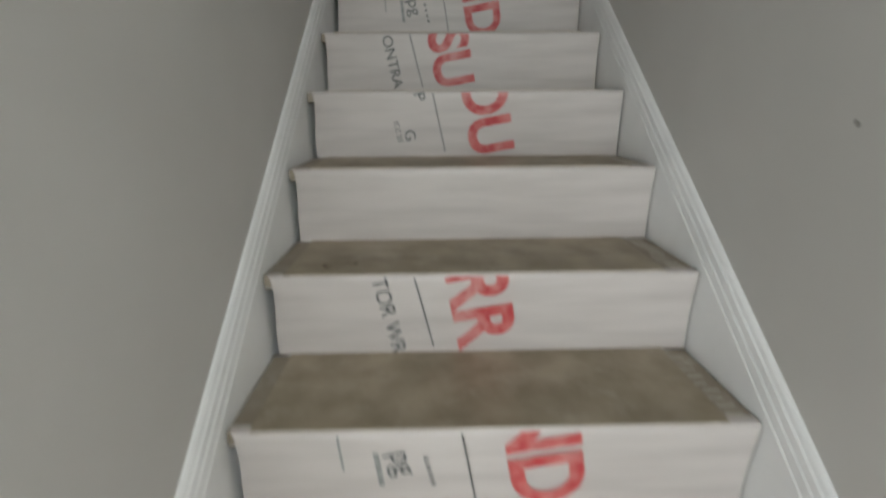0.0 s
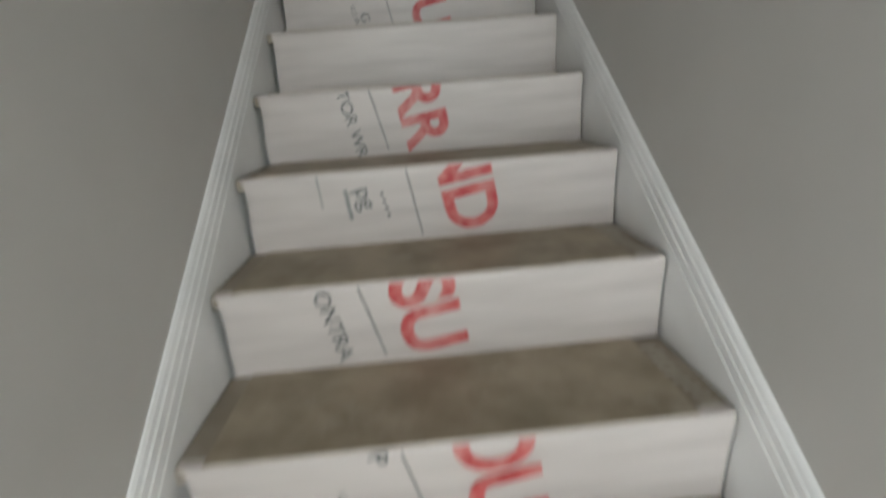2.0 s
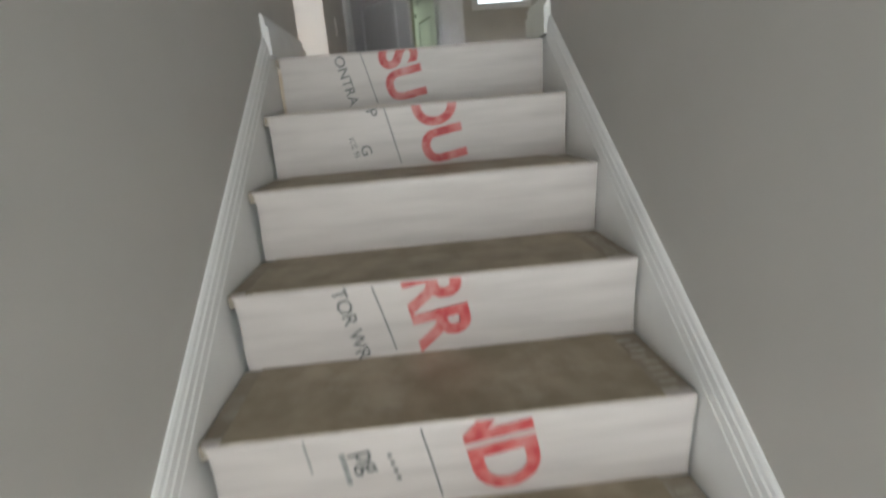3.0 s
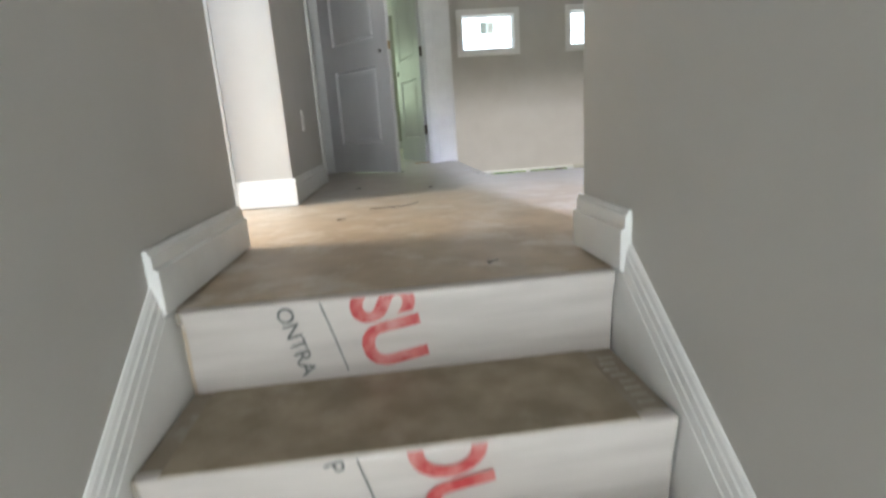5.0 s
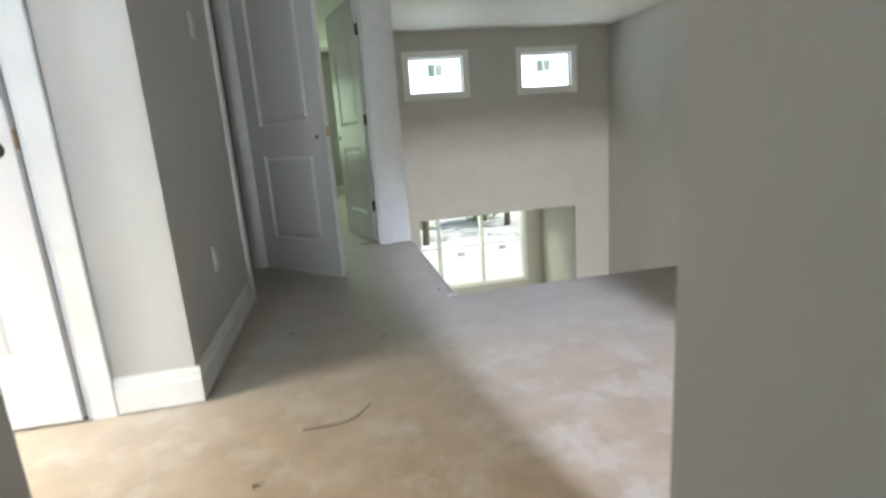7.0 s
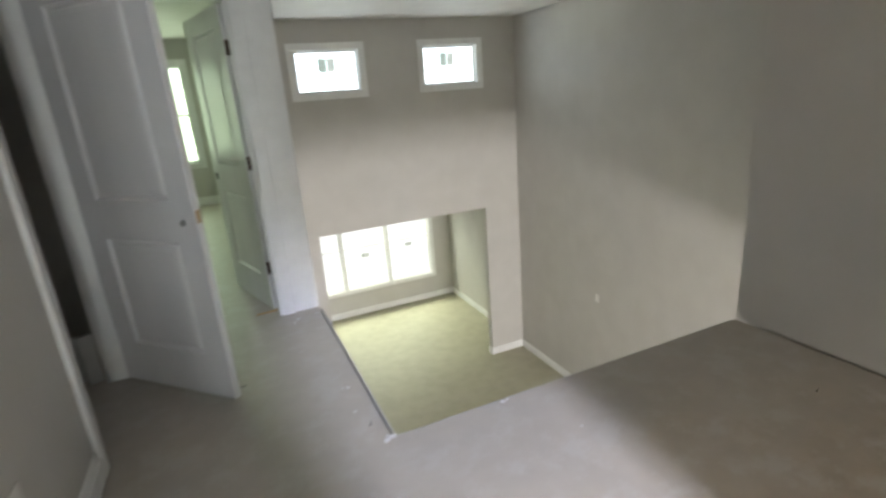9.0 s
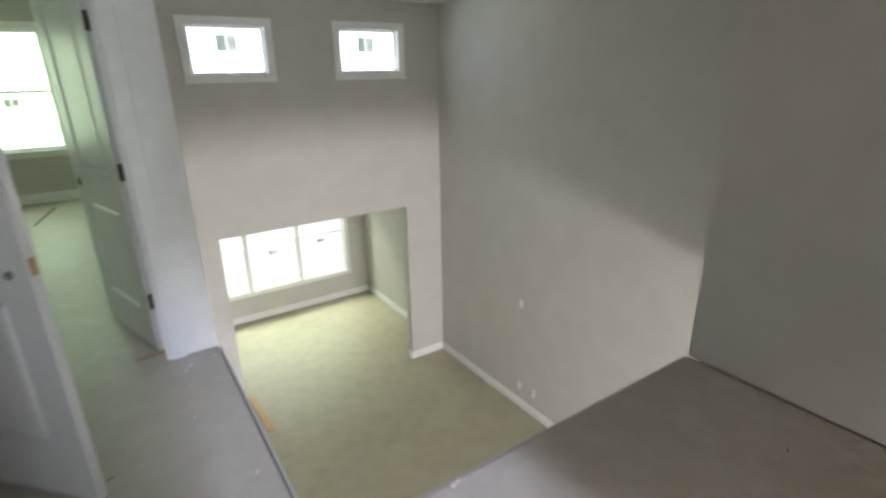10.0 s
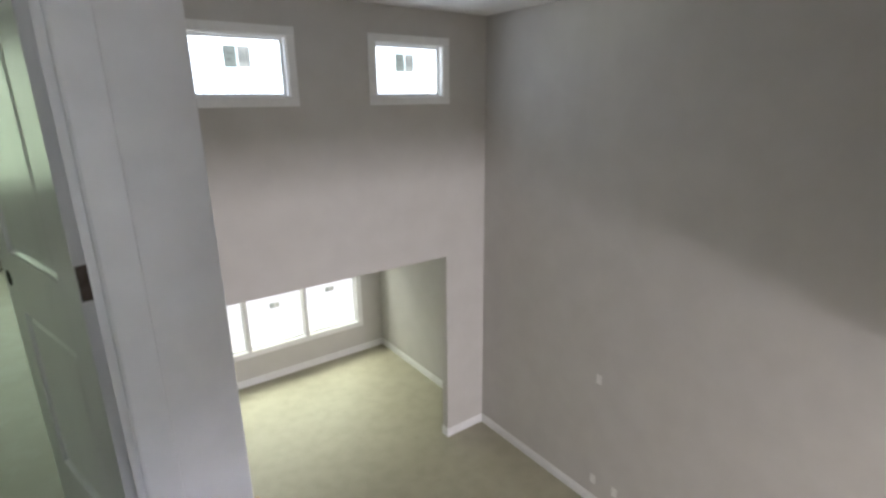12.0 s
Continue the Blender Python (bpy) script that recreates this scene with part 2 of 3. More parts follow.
pierced("wall_bedroom_south", "x", DOOR_WALL_C, DOOR_WALL_C + T, -3.5, 0.488, 0, CEIL, [(-0.40, 0.405, 0, 2.06)], PAINT, "greige wall with a bedroom doorway")
pierced("wall_hall_west", "y", HALL_X - T, HALL_X, WALL_A, DOOR_WALL_C, 0, CEIL, [(2.80, 3.635, 0, 2.06)], PAINT, "greige hall wall with a closet doorway")
pierced("wall_landing_north", "x", WALL_A, WALL_A + T, -3.2, HALL_X - T, 0, CEIL, [(-1.66, -0.84, 0, 2.06)], PAINT, "greige landing wall with a white door")
pierced("wall_landing_west", "y", -3.2 - T, -3.2, -1.6, WALL_A + T, 0, CEIL, [(0.25, 1.45, 0.7, 2.05)], PAINT, GREIGE)
pierced("wall_landing_south", "x", -1.6 - T, -1.6, -3.2, -STAIR_X - T, 0, CEIL, [(-2.1, -0.7, 0.65, 2.05)], PAINT, GREIGE)
pierced("wall_bedroom_north", "x", BEDROOM_Y, BEDROOM_Y + T, -3.5, EDGE_X - T, 0, CEIL, [(-0.98, -0.055, 0.67, 2.08), (-2.72, -1.795, 0.67, 2.08)], PAINT, "bedroom wall with two double-hung windows")
pierced("wall_bedroom_west", "y", -3.5 - T, -3.5, DOOR_WALL_C, BEDROOM_Y + T, 0, CEIL, [], PAINT, GREIGE)
pierced("wall_bedroom_east", "y", EDGE_X - T, EDGE_X, FAR + T, BEDROOM_Y + T, 0, CEIL, [], PAINT, GREIGE)
pierced("wall_closet_west", "y", -1.5, -1.4, WALL_A + T, DOOR_WALL_C, 0, CEIL, [], PAINT, GREIGE)
pierced("wall_front_room_east", "y", 4.73, 4.73 + T, FAR + T, FRONT_Y + T, LOW, -0.38, [], PAINT, GREIGE)
pierced("wall_front_room_west", "y", 0.6, 0.6 + T, FAR + T, FRONT_Y + T, LOW, -0.38, [], PAINT, GREIGE)
pierced("wall_front", "x", FRONT_Y, FRONT_Y + T, 0.6 + T, 4.73, LOW, -0.38, [(1.215, 4.235, -2.54, -0.74)], PAINT, "greige wall with a triple window")
pierced("wall_lower_south", "x", -4.3 - T, -4.3, EDGE_X - T, VOID_X + T, LOW, -SLAB, [(1.3, 3.5, -2.30, -1.40)], PAINT, "greige lower wall with a wide window")
# unseen entry room, added with two openings to light the stairs from behind
pierced("wall_entry_south", "x", -5.2 - T, -5.2, -3.4, 3.4, LOW, CEIL, [(-1.8, -0.5, -2.2, -1.0), (0.2, 1.3, -1.1, 0.5)], PAINT, "unseen greige entry wall with two openings added for light")
pierced("wall_entry_west", "y", -3.4 - T, -3.4, -5.2, -3.2, LOW, CEIL, [], PAINT, GREIGE)
pierced("wall_entry_east", "y", 3.4, 3.4 + T, -5.2, -4.3 - T, LOW, CEIL, [], PAINT, GREIGE)
pierced("wall_entry_north_west", "x", -3.2, -3.2 + T, -3.4, -STAIR_X - T, LOW, CEIL, [], PAINT, GREIGE)
pierced("wall_entry_north_east", "x", -4.3, -4.3 + T, EDGE_X - T, 3.4, -SLAB, CEIL, [], PAINT, GREIGE)
pierced("wall_entry_side", "y", EDGE_X - T, EDGE_X, -4.3 + T, -3.2, -SLAB, CEIL, [], PAINT, GREIGE)

# unseen tall room, added so high light falls steeply through the loft doorway
HIGH, OVER = 5.0, CEIL + 0.15
pierced("wall_added_room_east", "y", 2.93, 2.93 + T, -4.18, RIGHT_END - T, 0, HIGH, [], PAINT, GREIGE)
pierced("wall_added_room_west", "y", 0.48, 0.6, -4.18, RIGHT_END - T, OVER, HIGH, [], PAINT, GREIGE)
pierced("wall_added_room_north", "x", RIGHT_END - T, RIGHT_END, 0.48, 2.93 + T, OVER, HIGH, [], PAINT, GREIGE)
pierced("wall_added_room_south", "x", -4.3, -4.18, 0.48, 2.93 + T, OVER, HIGH, [(0.86, 1.50, 3.4, 4.6)], PAINT, "greige wall of the added unseen back room with a high opening")
bm = bmesh.new()
box(bm, 0.48, 2.93 + T, -4.3, RIGHT_END, HIGH, HIGH + 0.15)
structure("ceiling_added_room", bm, CEILING, "flat white ceiling of the added unseen tall back room", "ceiling")

bm = bmesh.new()
box(bm, -3.4, 0.6, -8.2, BEDROOM_Y + 0.2, CEIL, CEIL + 0.15)
box(bm, 2.93, VOID_X + 0.2, -8.2, BEDROOM_Y + 0.2, CEIL, CEIL + 0.15)
box(bm, 0.6, 2.93, -8.2, -4.18, CEIL, CEIL + 0.15)
box(bm, 0.6, 2.93, RIGHT_END - T, BEDROOM_Y + 0.2, CEIL, CEIL + 0.15)
structure("ceiling", bm, CEILING, "flat white painted drywall ceiling", "ceiling")
bm = bmesh.new()
box(bm, 0.6, 4.95, FAR + T, FRONT_Y + 0.2, -0.38, -0.25)
structure("ceiling_front_room", bm, CEILING, "flat white ceiling of the lower front room", "ceiling")
bm = bmesh.new()
box(bm, EDGE_X, VOID_X, -4.3, EDGE_Y, -SLAB - 0.015, -SLAB)
structure("ceiling_lower", bm, CEILING, "flat white ceiling under the loft floor", "ceiling")

FLOOR_LABEL = "bare brown subfloor with grey dust and scuffs"
bm = bmesh.new()
box(bm, -STAIR_X, STAIR_X, 0.03, EDGE_Y, -SLAB, 0)
box(bm, STAIR_X, NEAR_X, RIGHT_END, EDGE_Y, -SLAB, 0)
box(bm, HALL_X - T - 0.8, -STAIR_X, WALL_A, EDGE_Y, -SLAB, 0)
box(bm, HALL_X - T - 0.8, EDGE_X, EDGE_Y, DOOR_WALL_C + T, -SLAB, 0)
box(bm, -3.2, -STAIR_X, LEFT_END, WALL_A, -SLAB, 0)
box(bm, -3.2, -STAIR_X - T, -1.6, LEFT_END, -SLAB, 0)
box(bm, -3.5, EDGE_X - T, DOOR_WALL_C + T, BEDROOM_Y, -SLAB, 0)
box(bm, STAIR_X + T, VOID_X, -4.3, RIGHT_END - T, -SLAB, -0.002)
box(bm, NEAR_X + T, VOID_X, RIGHT_END - T, EDGE_Y - T, -SLAB, -0.002)
structure("floor_upper", bm, SUBFLOOR, FLOOR_LABEL, "floor")
bm = bmesh.new()
box(bm, -3.6, 5.0, -8.2, FRONT_Y + 0.2, LOW - 0.2, LOW)
structure("floor_lower", bm, LOWFLOOR, "dusty pale lower floor seen from above", "floor")
# drywall that closes the open edges of the loft floor, with a dark gap beside the panels
bm = bmesh.new()
box(bm, EDGE_X + 0.025, NEAR_X, EDGE_Y + 0.012, EDGE_Y + 0.025, -SLAB, -0.012)
box(bm, EDGE_X + 0.012, EDGE_X + 0.025, EDGE_Y + 0.012, DOOR_WALL_C, -SLAB, -0.012)
structure("trim_loft_edge", bm, PAINT, "rough drywall edge along the open loft floor", "trim")

bm = soft_box(0.405 + 0.085, EDGE_X + 0.004, DOOR_WALL_C - 0.006, DOOR_WALL_C + T, 0.004, CEIL - 0.002, 0.002)
structure("trim_door_return", bm, TRIM, "white painted wall end beside the bedroom door casing", "trim")

# ---- outdoors ----
GROUND_Z = LOW - 0.45
bm = bmesh.new()
bmesh.ops.create_grid(bm, x_segments=40, y_segments=40, size=600, matrix=Matrix.Translation((0, 0, GROUND_Z)))
structure("ground", bm, GRASS, "mown green lawn reaching to the horizon", "ground")


CONCRETE = material("sunlit_concrete", (0.66, 0.65, 0.62), (0.74, 0.73, 0.70), 1.5, 0.85, 0.2, 40)
bm = bmesh.new()
for k in range(3):
    box(bm, -16 + 12 * k, -4.01 + 12 * k, FRONT_Y + 0.4, FRONT_Y + 21, GROUND_Z - 0.1, GROUND_Z + 0.03)
structure("pavement", bm, CONCRETE, "pale sunlit concrete drive beyond the front windows", "pavement")


def tree(x, y, height, spread, seed, name="tree", label="leafy green tree in sunlight beyond the windows"):
    rng = random.Random(seed)
    top = thing(name, label, name, pose(x, y, GROUND_Z), name + "s outside")
    bm = bmesh.new()
    rod(bm, (0, 0, -0.2), (0.1, 0, height * 0.45), 0.16, 0.10, 10)
    limbs = []
    for i in range(9):
        a, up = i * 2.4 + rng.random(), height * rng.uniform(0.12, 0.45)
        tip = Vector((math.cos(a) * spread * rng.uniform(0.4, 0.8), math.sin(a) * spread * rng.uniform(0.4, 0.8), up + height * rng.uniform(0.1, 0.4)))
        rod(bm, (0.05, 0, up), tip, 0.06, 0.02, 6)
        limbs.append(tip)
    part("trunk", bm, BARK, top)
    bm = bmesh.new()
    for tip in limbs:
        for _ in range(5):
            clump = tip + Vector((rng.gauss(0, 0.5), rng.gauss(0, 0.5), rng.gauss(0.1, 0.45))) * spread * 0.45
            for _ in range(26):
                c = clump + Vector((rng.gauss(0, 1), rng.gauss(0, 1), rng.gauss(0, 0.8))) * spread * 0.14
                turn = Euler((rng.uniform(0, 6.3), rng.uniform(0, 6.3), rng.uniform(0, 6.3))).to_matrix()
                r = rng.uniform(0.09, 0.17)
                bm.faces.new([bm.verts.new(c + turn @ Vector(p) * r) for p in ((-1, 0, 0), (0, -0.5, 0.1), (1, 0, 0), (0, 0.5, 0.1))])
    part("crown", bm, LEAF, top)
    return top


for k, (x, y, h, w) in enumerate([(-6, 21, 7, 3.0), (-1.5, 24, 8, 3.4), (3.5, 20.5, 6.5, 2.8), (8, 23, 7.5, 3.2), (12.5, 21, 7, 3.0), (5.5, 29, 9, 3.6), (-5, 30, 9, 3.8)]):
    tree(x, y, h, w, 10 + k)
for k, (x, y, h, w) in enumerate([(3.4, 25.0, 2.0, 1.3), (7.4, 25.0, 2.0, 1.4), (2.0, 30.0, 2.8, 1.8), (9.8, 29.5, 2.8, 1.9)]):
    tree(x, y, h, w, 60 + k, "shrub", "low leafy green shrub in sunlight beyond the windows")

# ---- trim ----
# outline of a board (proud of the wall, up), with a stepped upper edge
BOARD = [(0.0, 0.0), (0.016, 0.0), (0.016, 0.088), (0.010, 0.093), (0.010, 0.118), (0.007, 0.121), (0.005, 0.130), (0.0, 0.130)]


def baseboard(name, a, b, normal, z=0.0, mat=TRIM, thick=1.0, label="white painted baseboard with a stepped top edge"):
    """From a to b (x, y) along a wall face; normal (x, y) points into the room."""
    bm = bmesh.new()
    extrude_profile(bm, BOARD, lambda p: (a[0] + normal[0] * p[0] * thick, a[1] + normal[1] * p[0] * thick, z + 0.006 + p[1]), lambda p: (b[0] + normal[0] * p[0] * thick, b[1] + normal[1] * p[0] * thick, z + 0.006 + p[1]))
    return structure(name, bm, mat, label, "baseboard")


CUT = "white painted baseboard with a square-cut end at the stair head"
baseboard("baseboard", (-STAIR_X, -0.030), (-STAIR_X, LEFT_END), (1, 0), label=CUT, thick=1.45)
baseboard("baseboard", (STAIR_X, -0.030), (STAIR_X, RIGHT_END + 0.016), (-1, 0), label=CUT, thick=1.45)
baseboard("baseboard", (-0.753, WALL_A), (HALL_X + 0.016, WALL_A), (0, -1))
baseboard("baseboard", (HALL_X, WALL_A), (HALL_X, 2.713), (1, 0))
baseboard("baseboard", (VOID_X, -4.2), (VOID_X, FAR), (-1, 0), LOW)
baseboard("baseboard", (4.045 - 0.016, FAR), (VOID_X - 0.016, FAR), (0, -1), LOW)
baseboard("baseboard", (EDGE_X, FAR), (1.31 + 0.016, FAR), (0, -1), LOW)
baseboard("baseboard", (0.72, FRONT_Y), (4.73, FRONT_Y), (0, -1), LOW)
baseboard("baseboard", (4.73, FAR + T), (4.73, FRONT_Y - 0.016), (-1, 0), LOW)
baseboard("baseboard", (4.045, FAR), (4.045, FAR + T), (-1, 0), LOW)
baseboard("baseboard", (1.31, FAR), (1.31, FAR + T), (1, 0), LOW)
baseboard("baseboard", (-3.5, BEDROOM_Y), (EDGE_X - T, BEDROOM_Y), (0, -1))
baseboard("baseboard", (-3.5, DOOR_WALL_C + T), (-3.5, BEDROOM_Y - 0.016), (1, 0))
baseboard("baseboard", (EDGE_X - T, 5.2), (EDGE_X - T, BEDROOM_Y - 0.016), (-1, 0))

# outline of a flat casing (across, proud)
CASE_W = 0.085
CASE = [(0.0, 0.0), (CASE_W, 0.0), (CASE_W, 0.016), (CASE_W - 0.004, 0.0185), (0.010, 0.0155), (0.003, 0.0135), (0.0, 0.010)]


def casing(parent, face, span, top, place, sill=None):
    """Two legs and a head round an opening span (u0, u1); place(u, out, z) gives the point."""
    u0, u1 = span
    for side, u in ((-1, u0), (1, u1)):
        bm = bmesh.new()
        extrude_profile(bm, CASE, lambda p: place(u + side * p[0], face * p[1], 0.0 if sill is None else sill), lambda p: place(u + side * p[0], face * p[1], top))
        part("casing_leg", bm, TRIM, parent)
    bm = bmesh.new()
    extrude_profile(bm, CASE, lambda p: place(u0 - CASE_W, face * p[1], top + p[0]), lambda p: place(u1 + CASE_W, face * p[1], top + p[0]))
    part("casing_head", bm, TRIM, parent)
    if sill is not None:
        bm = bmesh.new()
        extrude_profile(bm, CASE, lambda p: place(u0 - CASE_W, face * p[1], sill - p[0]), lambda p: place(u1 + CASE_W, face * p[1], sill - p[0]))
        part("casing_foot", bm, TRIM, parent)


def jamb(parent, span, top, depth, place):
    u0, u1 = span
    for a, b in ((u0, u0 + 0.018), (u1 - 0.018, u1)):
        bm = bmesh.new()
        vs = box(bm, a, b, depth[0], depth[1], 0.0, top)
        for v in vs:
            v.co = place(v.co.x, v.co.y, v.co.z)
        bmesh.ops.recalc_face_normals(bm, faces=bm.faces[:])
        part("jamb", bm, TRIM, parent)
    bm = bmesh.new()
    vs = box(bm, u0 + 0.018, u1 - 0.018, depth[0], depth[1], top - 0.018, top)
    for v in vs:
        v.co = place(v.co.x, v.co.y, v.co.z)
    bmesh.ops.recalc_face_normals(bm, faces=bm.faces[:])
    part("jamb_head", bm, TRIM, parent)


# ---- doors ----
def panel_face(bm, x0, x1, z0, z1, y, out):
    """A sunk moulding and a raised field within one panel; y is the face, out its direction."""
    rings = [(0.0, 0.0), (0.003, -0.006), (0.012, -0.015), (0.021, -0.015), (0.030, -0.007), (0.052, -0.004)]
    loops = []
    for inset, depth in rings:
        loops.append([bm.verts.new((x, y + out * depth, z)) for x, z in ((x0 + inset, z0 + inset), (x1 - inset, z0 + inset), (x1 - inset, z1 - inset), (x0 + inset, z1 - inset))])
    for a, b in zip(loops, loops[1:]):
        for i in range(4):
            bm.faces.new((a[i], a[(i + 1) % 4], b[(i + 1) % 4], b[i]))
    bm.faces.new(loops[-1])


def door_leaf(width, height, thick=0.035, panels=((0.235, 0.82), (1.02, 1.90)), stile=0.145):
    """A moulded two-panel leaf, hinged at x = 0, from y = 0 to thick."""
    bm = bmesh.new()
    rows = [0.0, *[z for p in panels for z in p], height]
    for y, out in ((0.0, -1), (thick, 1)):
        for z0, z1 in zip(rows[::2], rows[1::2]):
            bm.faces.new([bm.verts.new(v) for v in ((stile, y, z0), (width - stile, y, z0), (width - stile, y, z1), (stile, y, z1))])
        for x0, x1 in ((0.0, stile), (width - stile, width)):
            bm.faces.new([bm.verts.new(v) for v in ((x0, y, 0), (x1, y, 0), (x1, y, height), (x0, y, height))])
        for z0, z1 in panels:
            panel_face(bm, stile, width - stile, z0, z1, y, out)
    for x in (0.0, width):
        bm.faces.new([bm.verts.new(v) for v in ((x, 0, 0), (x, thick, 0), (x, thick, height), (x, 0, height))])
    for z in (0.0, height):
        bm.faces.new([bm.verts.new(v) for v in ((0, 0, z), (width, 0, z), (width, thick, z), (0, thick, z))])
    bmesh.ops.remove_doubles(bm, verts=bm.verts[:], dist=1e-5)
    bmesh.ops.recalc_face_normals(bm, faces=bm.faces[:])
    return bm


def hinge(parent, z, y=0.0):
    h = soft_box(-0.006, 0.006, y - 0.004, y + 0.032, z - 0.045, z + 0.045, 0.002)
    rod(h, (-0.004, y - 0.006, z - 0.048), (-0.004, y - 0.006, z + 0.048), 0.007)
    return part("hinge", h, BRONZE, parent, "dark metal butt hinge")


def door(name, label, m, width, knob="bore", bore=0.026, backset=0.065, height=2.02, hinges=True, hinge_y=0.0):
    top = tagged(thing(name, label, "door", m), kind="structure")
    leaf = part("door_leaf", door_leaf(width, height), DOOR, top)
    leaf.location.z = 0.012
    if hinges:
        for z in (0.325, 1.06, 1.78):
            hinge(top, z, hinge_y)
    # solid black plug: the shade inside the lock bore is put into its colour
    bm = bmesh.new()
    rod(bm, (width - backset, -0.0025, 0.93), (width - backset, 0.0375, 0.93), bore, sides=24)
    part("bore_plug", bm, HOLE_SHADE, top, "black plug coloured as the shade in the lock bore")
    bm = soft_box(width - 0.001, width + 0.002, 0.006, 0.030, 0.93, 0.99, 0.001)
    part("latch_plate", bm, BRASS, top, "small brass latch plate")
    if knob == "latch":
        bm = bmesh.new()
        rod(bm, (width - backset, -0.012, 0.93), (width - backset, 0.047, 0.93), 0.009)
        part("latch_spindle", bm, STEEL, top, "bare metal latch spindle")
    return top


place_x = lambda face: (lambda u, out, z: Vector((u, face + out, z)))
place_y = lambda face: (lambda u, out, z: Vector((face + out, u, z)))

frame_a = tagged(thing("door_frame_1", "white painted door casing and jamb", "door frame"), kind="structure")
casing(frame_a, -1, (-1.66, -0.84), 2.06, place_x(WALL_A))
jamb(frame_a, (-1.66, -0.84), 2.06, (0, T), place_x(WALL_A))
door("door_1", "white two-panel door, barely ajar, with an empty lock bore", pose(-1.634, WALL_A + 0.010, 0, 0, 0, -2.6), 0.770, hinges=False, backset=0.052)

frame_b = tagged(thing("door_frame_2", "white painted closet door casing and jamb", "door frame"), kind="structure")
casing(frame_b, 1, (2.80, 3.635), 2.06, place_y(HALL_X))
jamb(frame_b, (2.80, 3.635), 2.06, (-T, 0), place_y(HALL_X))
door("door_2", "half-open white two-panel closet door without a knob", pose(-0.497, 3.606, 0, 0, 0, -46.6), 0.795, "latch", bore=0.014, backset=0.085, hinges=False)

frame_c = tagged(thing("door_frame_3", "white painted bedroom door casing and jamb", "door frame"), kind="structure")
casing(frame_c, -1, (-0.40, 0.405), 2.06, place_x(DOOR_WALL_C))
jamb(frame_c, (-0.40, 0.405), 2.06, (0, T), place_x(DOOR_WALL_C))
door("door_3", "open white two-panel bedroom door with dark hinges", pose(0.392, DOOR_WALL_C + T + 0.004, 0, 0, 0, 106), 0.770)

# ---- windows ----


def window_unit(name, label, x0, x1, z0, z1, y, depth=T, cased=True, rail=False, sill=False, group=""):
    """A window in a wall that faces -y, with its inner face at y."""
    top = tagged(thing(name, label, "window", group=group), kind="structure")
    if cased:
        casing(top, -1, (x0, x1), z1, place_x(y), z0)
    f = 0.035
    frame_y = y + depth - 0.055
    bm = bmesh.new()
    for a in ((x0, x0 + 0.012, z0, z1), (x1 - 0.012, x1, z0, z1), (x0 + 0.012, x1 - 0.012, z0, z0 + 0.012), (x0 + 0.012, x1 - 0.012, z1 - 0.012, z1)):
        box(bm, a[0], a[1], y - 0.001, frame_y, a[2], a[3])
    part("window_reveal", bm, TRIM, top)
    sash = bmesh.new()
    for a in ((x0 + 0.001, x0 + f, z0, z1), (x1 - f, x1 - 0.001, z0, z1), (x0 + f, x1 - f, z0, z0 + f), (x0 + f, x1 - f, z1 - f, z1)):
        box(sash, a[0], a[1], frame_y, frame_y + 0.05, a[2], a[3])
    part("window_frame", sash, VINYL, top)
    panes = [(z0 + f, z1 - f)]
    if rail:
        mid = (z0 + z1) / 2
        part("meeting_rail", soft_box(x0 + f, x1 - f, frame_y - 0.008, frame_y + 0.03, mid - 0.016, mid + 0.016), VINYL, top)
        panes = [(z0 + f, mid - 0.016), (mid + 0.016, z1 - f)]
    for a, b in panes:
        bm = bmesh.new()
        box(bm, x0 + f, x1 - f, frame_y + 0.022, frame_y + 0.026, a, b)
        pane = part("pane", bm, GLASS, top)
        pane.visible_shadow = False
    if sill:
        part("window_sill", soft_box(x0 - 0.09, x1 + 0.09, y - 0.045, y + 0.02, z0 - 0.028, z0 - 0.002, 0.005), TRIM, top)
    return top


def sheet(x0, x1, z0, z1, y=0.0):
    bm = bmesh.new()
    bm.faces.new([bm.verts.new(v) for v in ((x0, y, z0), (x1, y, z0), (x1, y, z1), (x0, y, z1))])
    return bm


def sticker(x, y, z, w=0.11, h=0.10, folded=True):
    """A paper label of two sheets side by side about x: a grey one and a paler one with a border and bars."""
    top = thing("window_sticker", "grey printed paper label stuck on the window glass", "sticker", pose(x, y, z), "window labels")
    part("printed_panel", sheet(-w, -0.003, -h / 2, h / 2), STICKER, top)
    for k in range(2):
        up = h * (0.16 - 0.3 * k)
        part("print_bar", sheet(-w * 0.8, -w * (0.3 + 0.15 * k), up - h * 0.05, up + h * 0.05, -0.001), GREYPRINT, top)
    if folded:
        part("printed_panel", sheet(0.003, w, -h / 2, h / 2), PALE_STICKER, top)
        for k in range(3):
            part("print_bar", sheet(w * (0.22 + 0.22 * k), w * (0.34 + 0.22 * k), -h * 0.22, h * (0.28 - 0.1 * (k % 2)), -0.001), STICKER, top)
        part("print_bar", sheet(w - 0.010, w, -h / 2, h / 2, -0.001), STICKER, top)
    return top


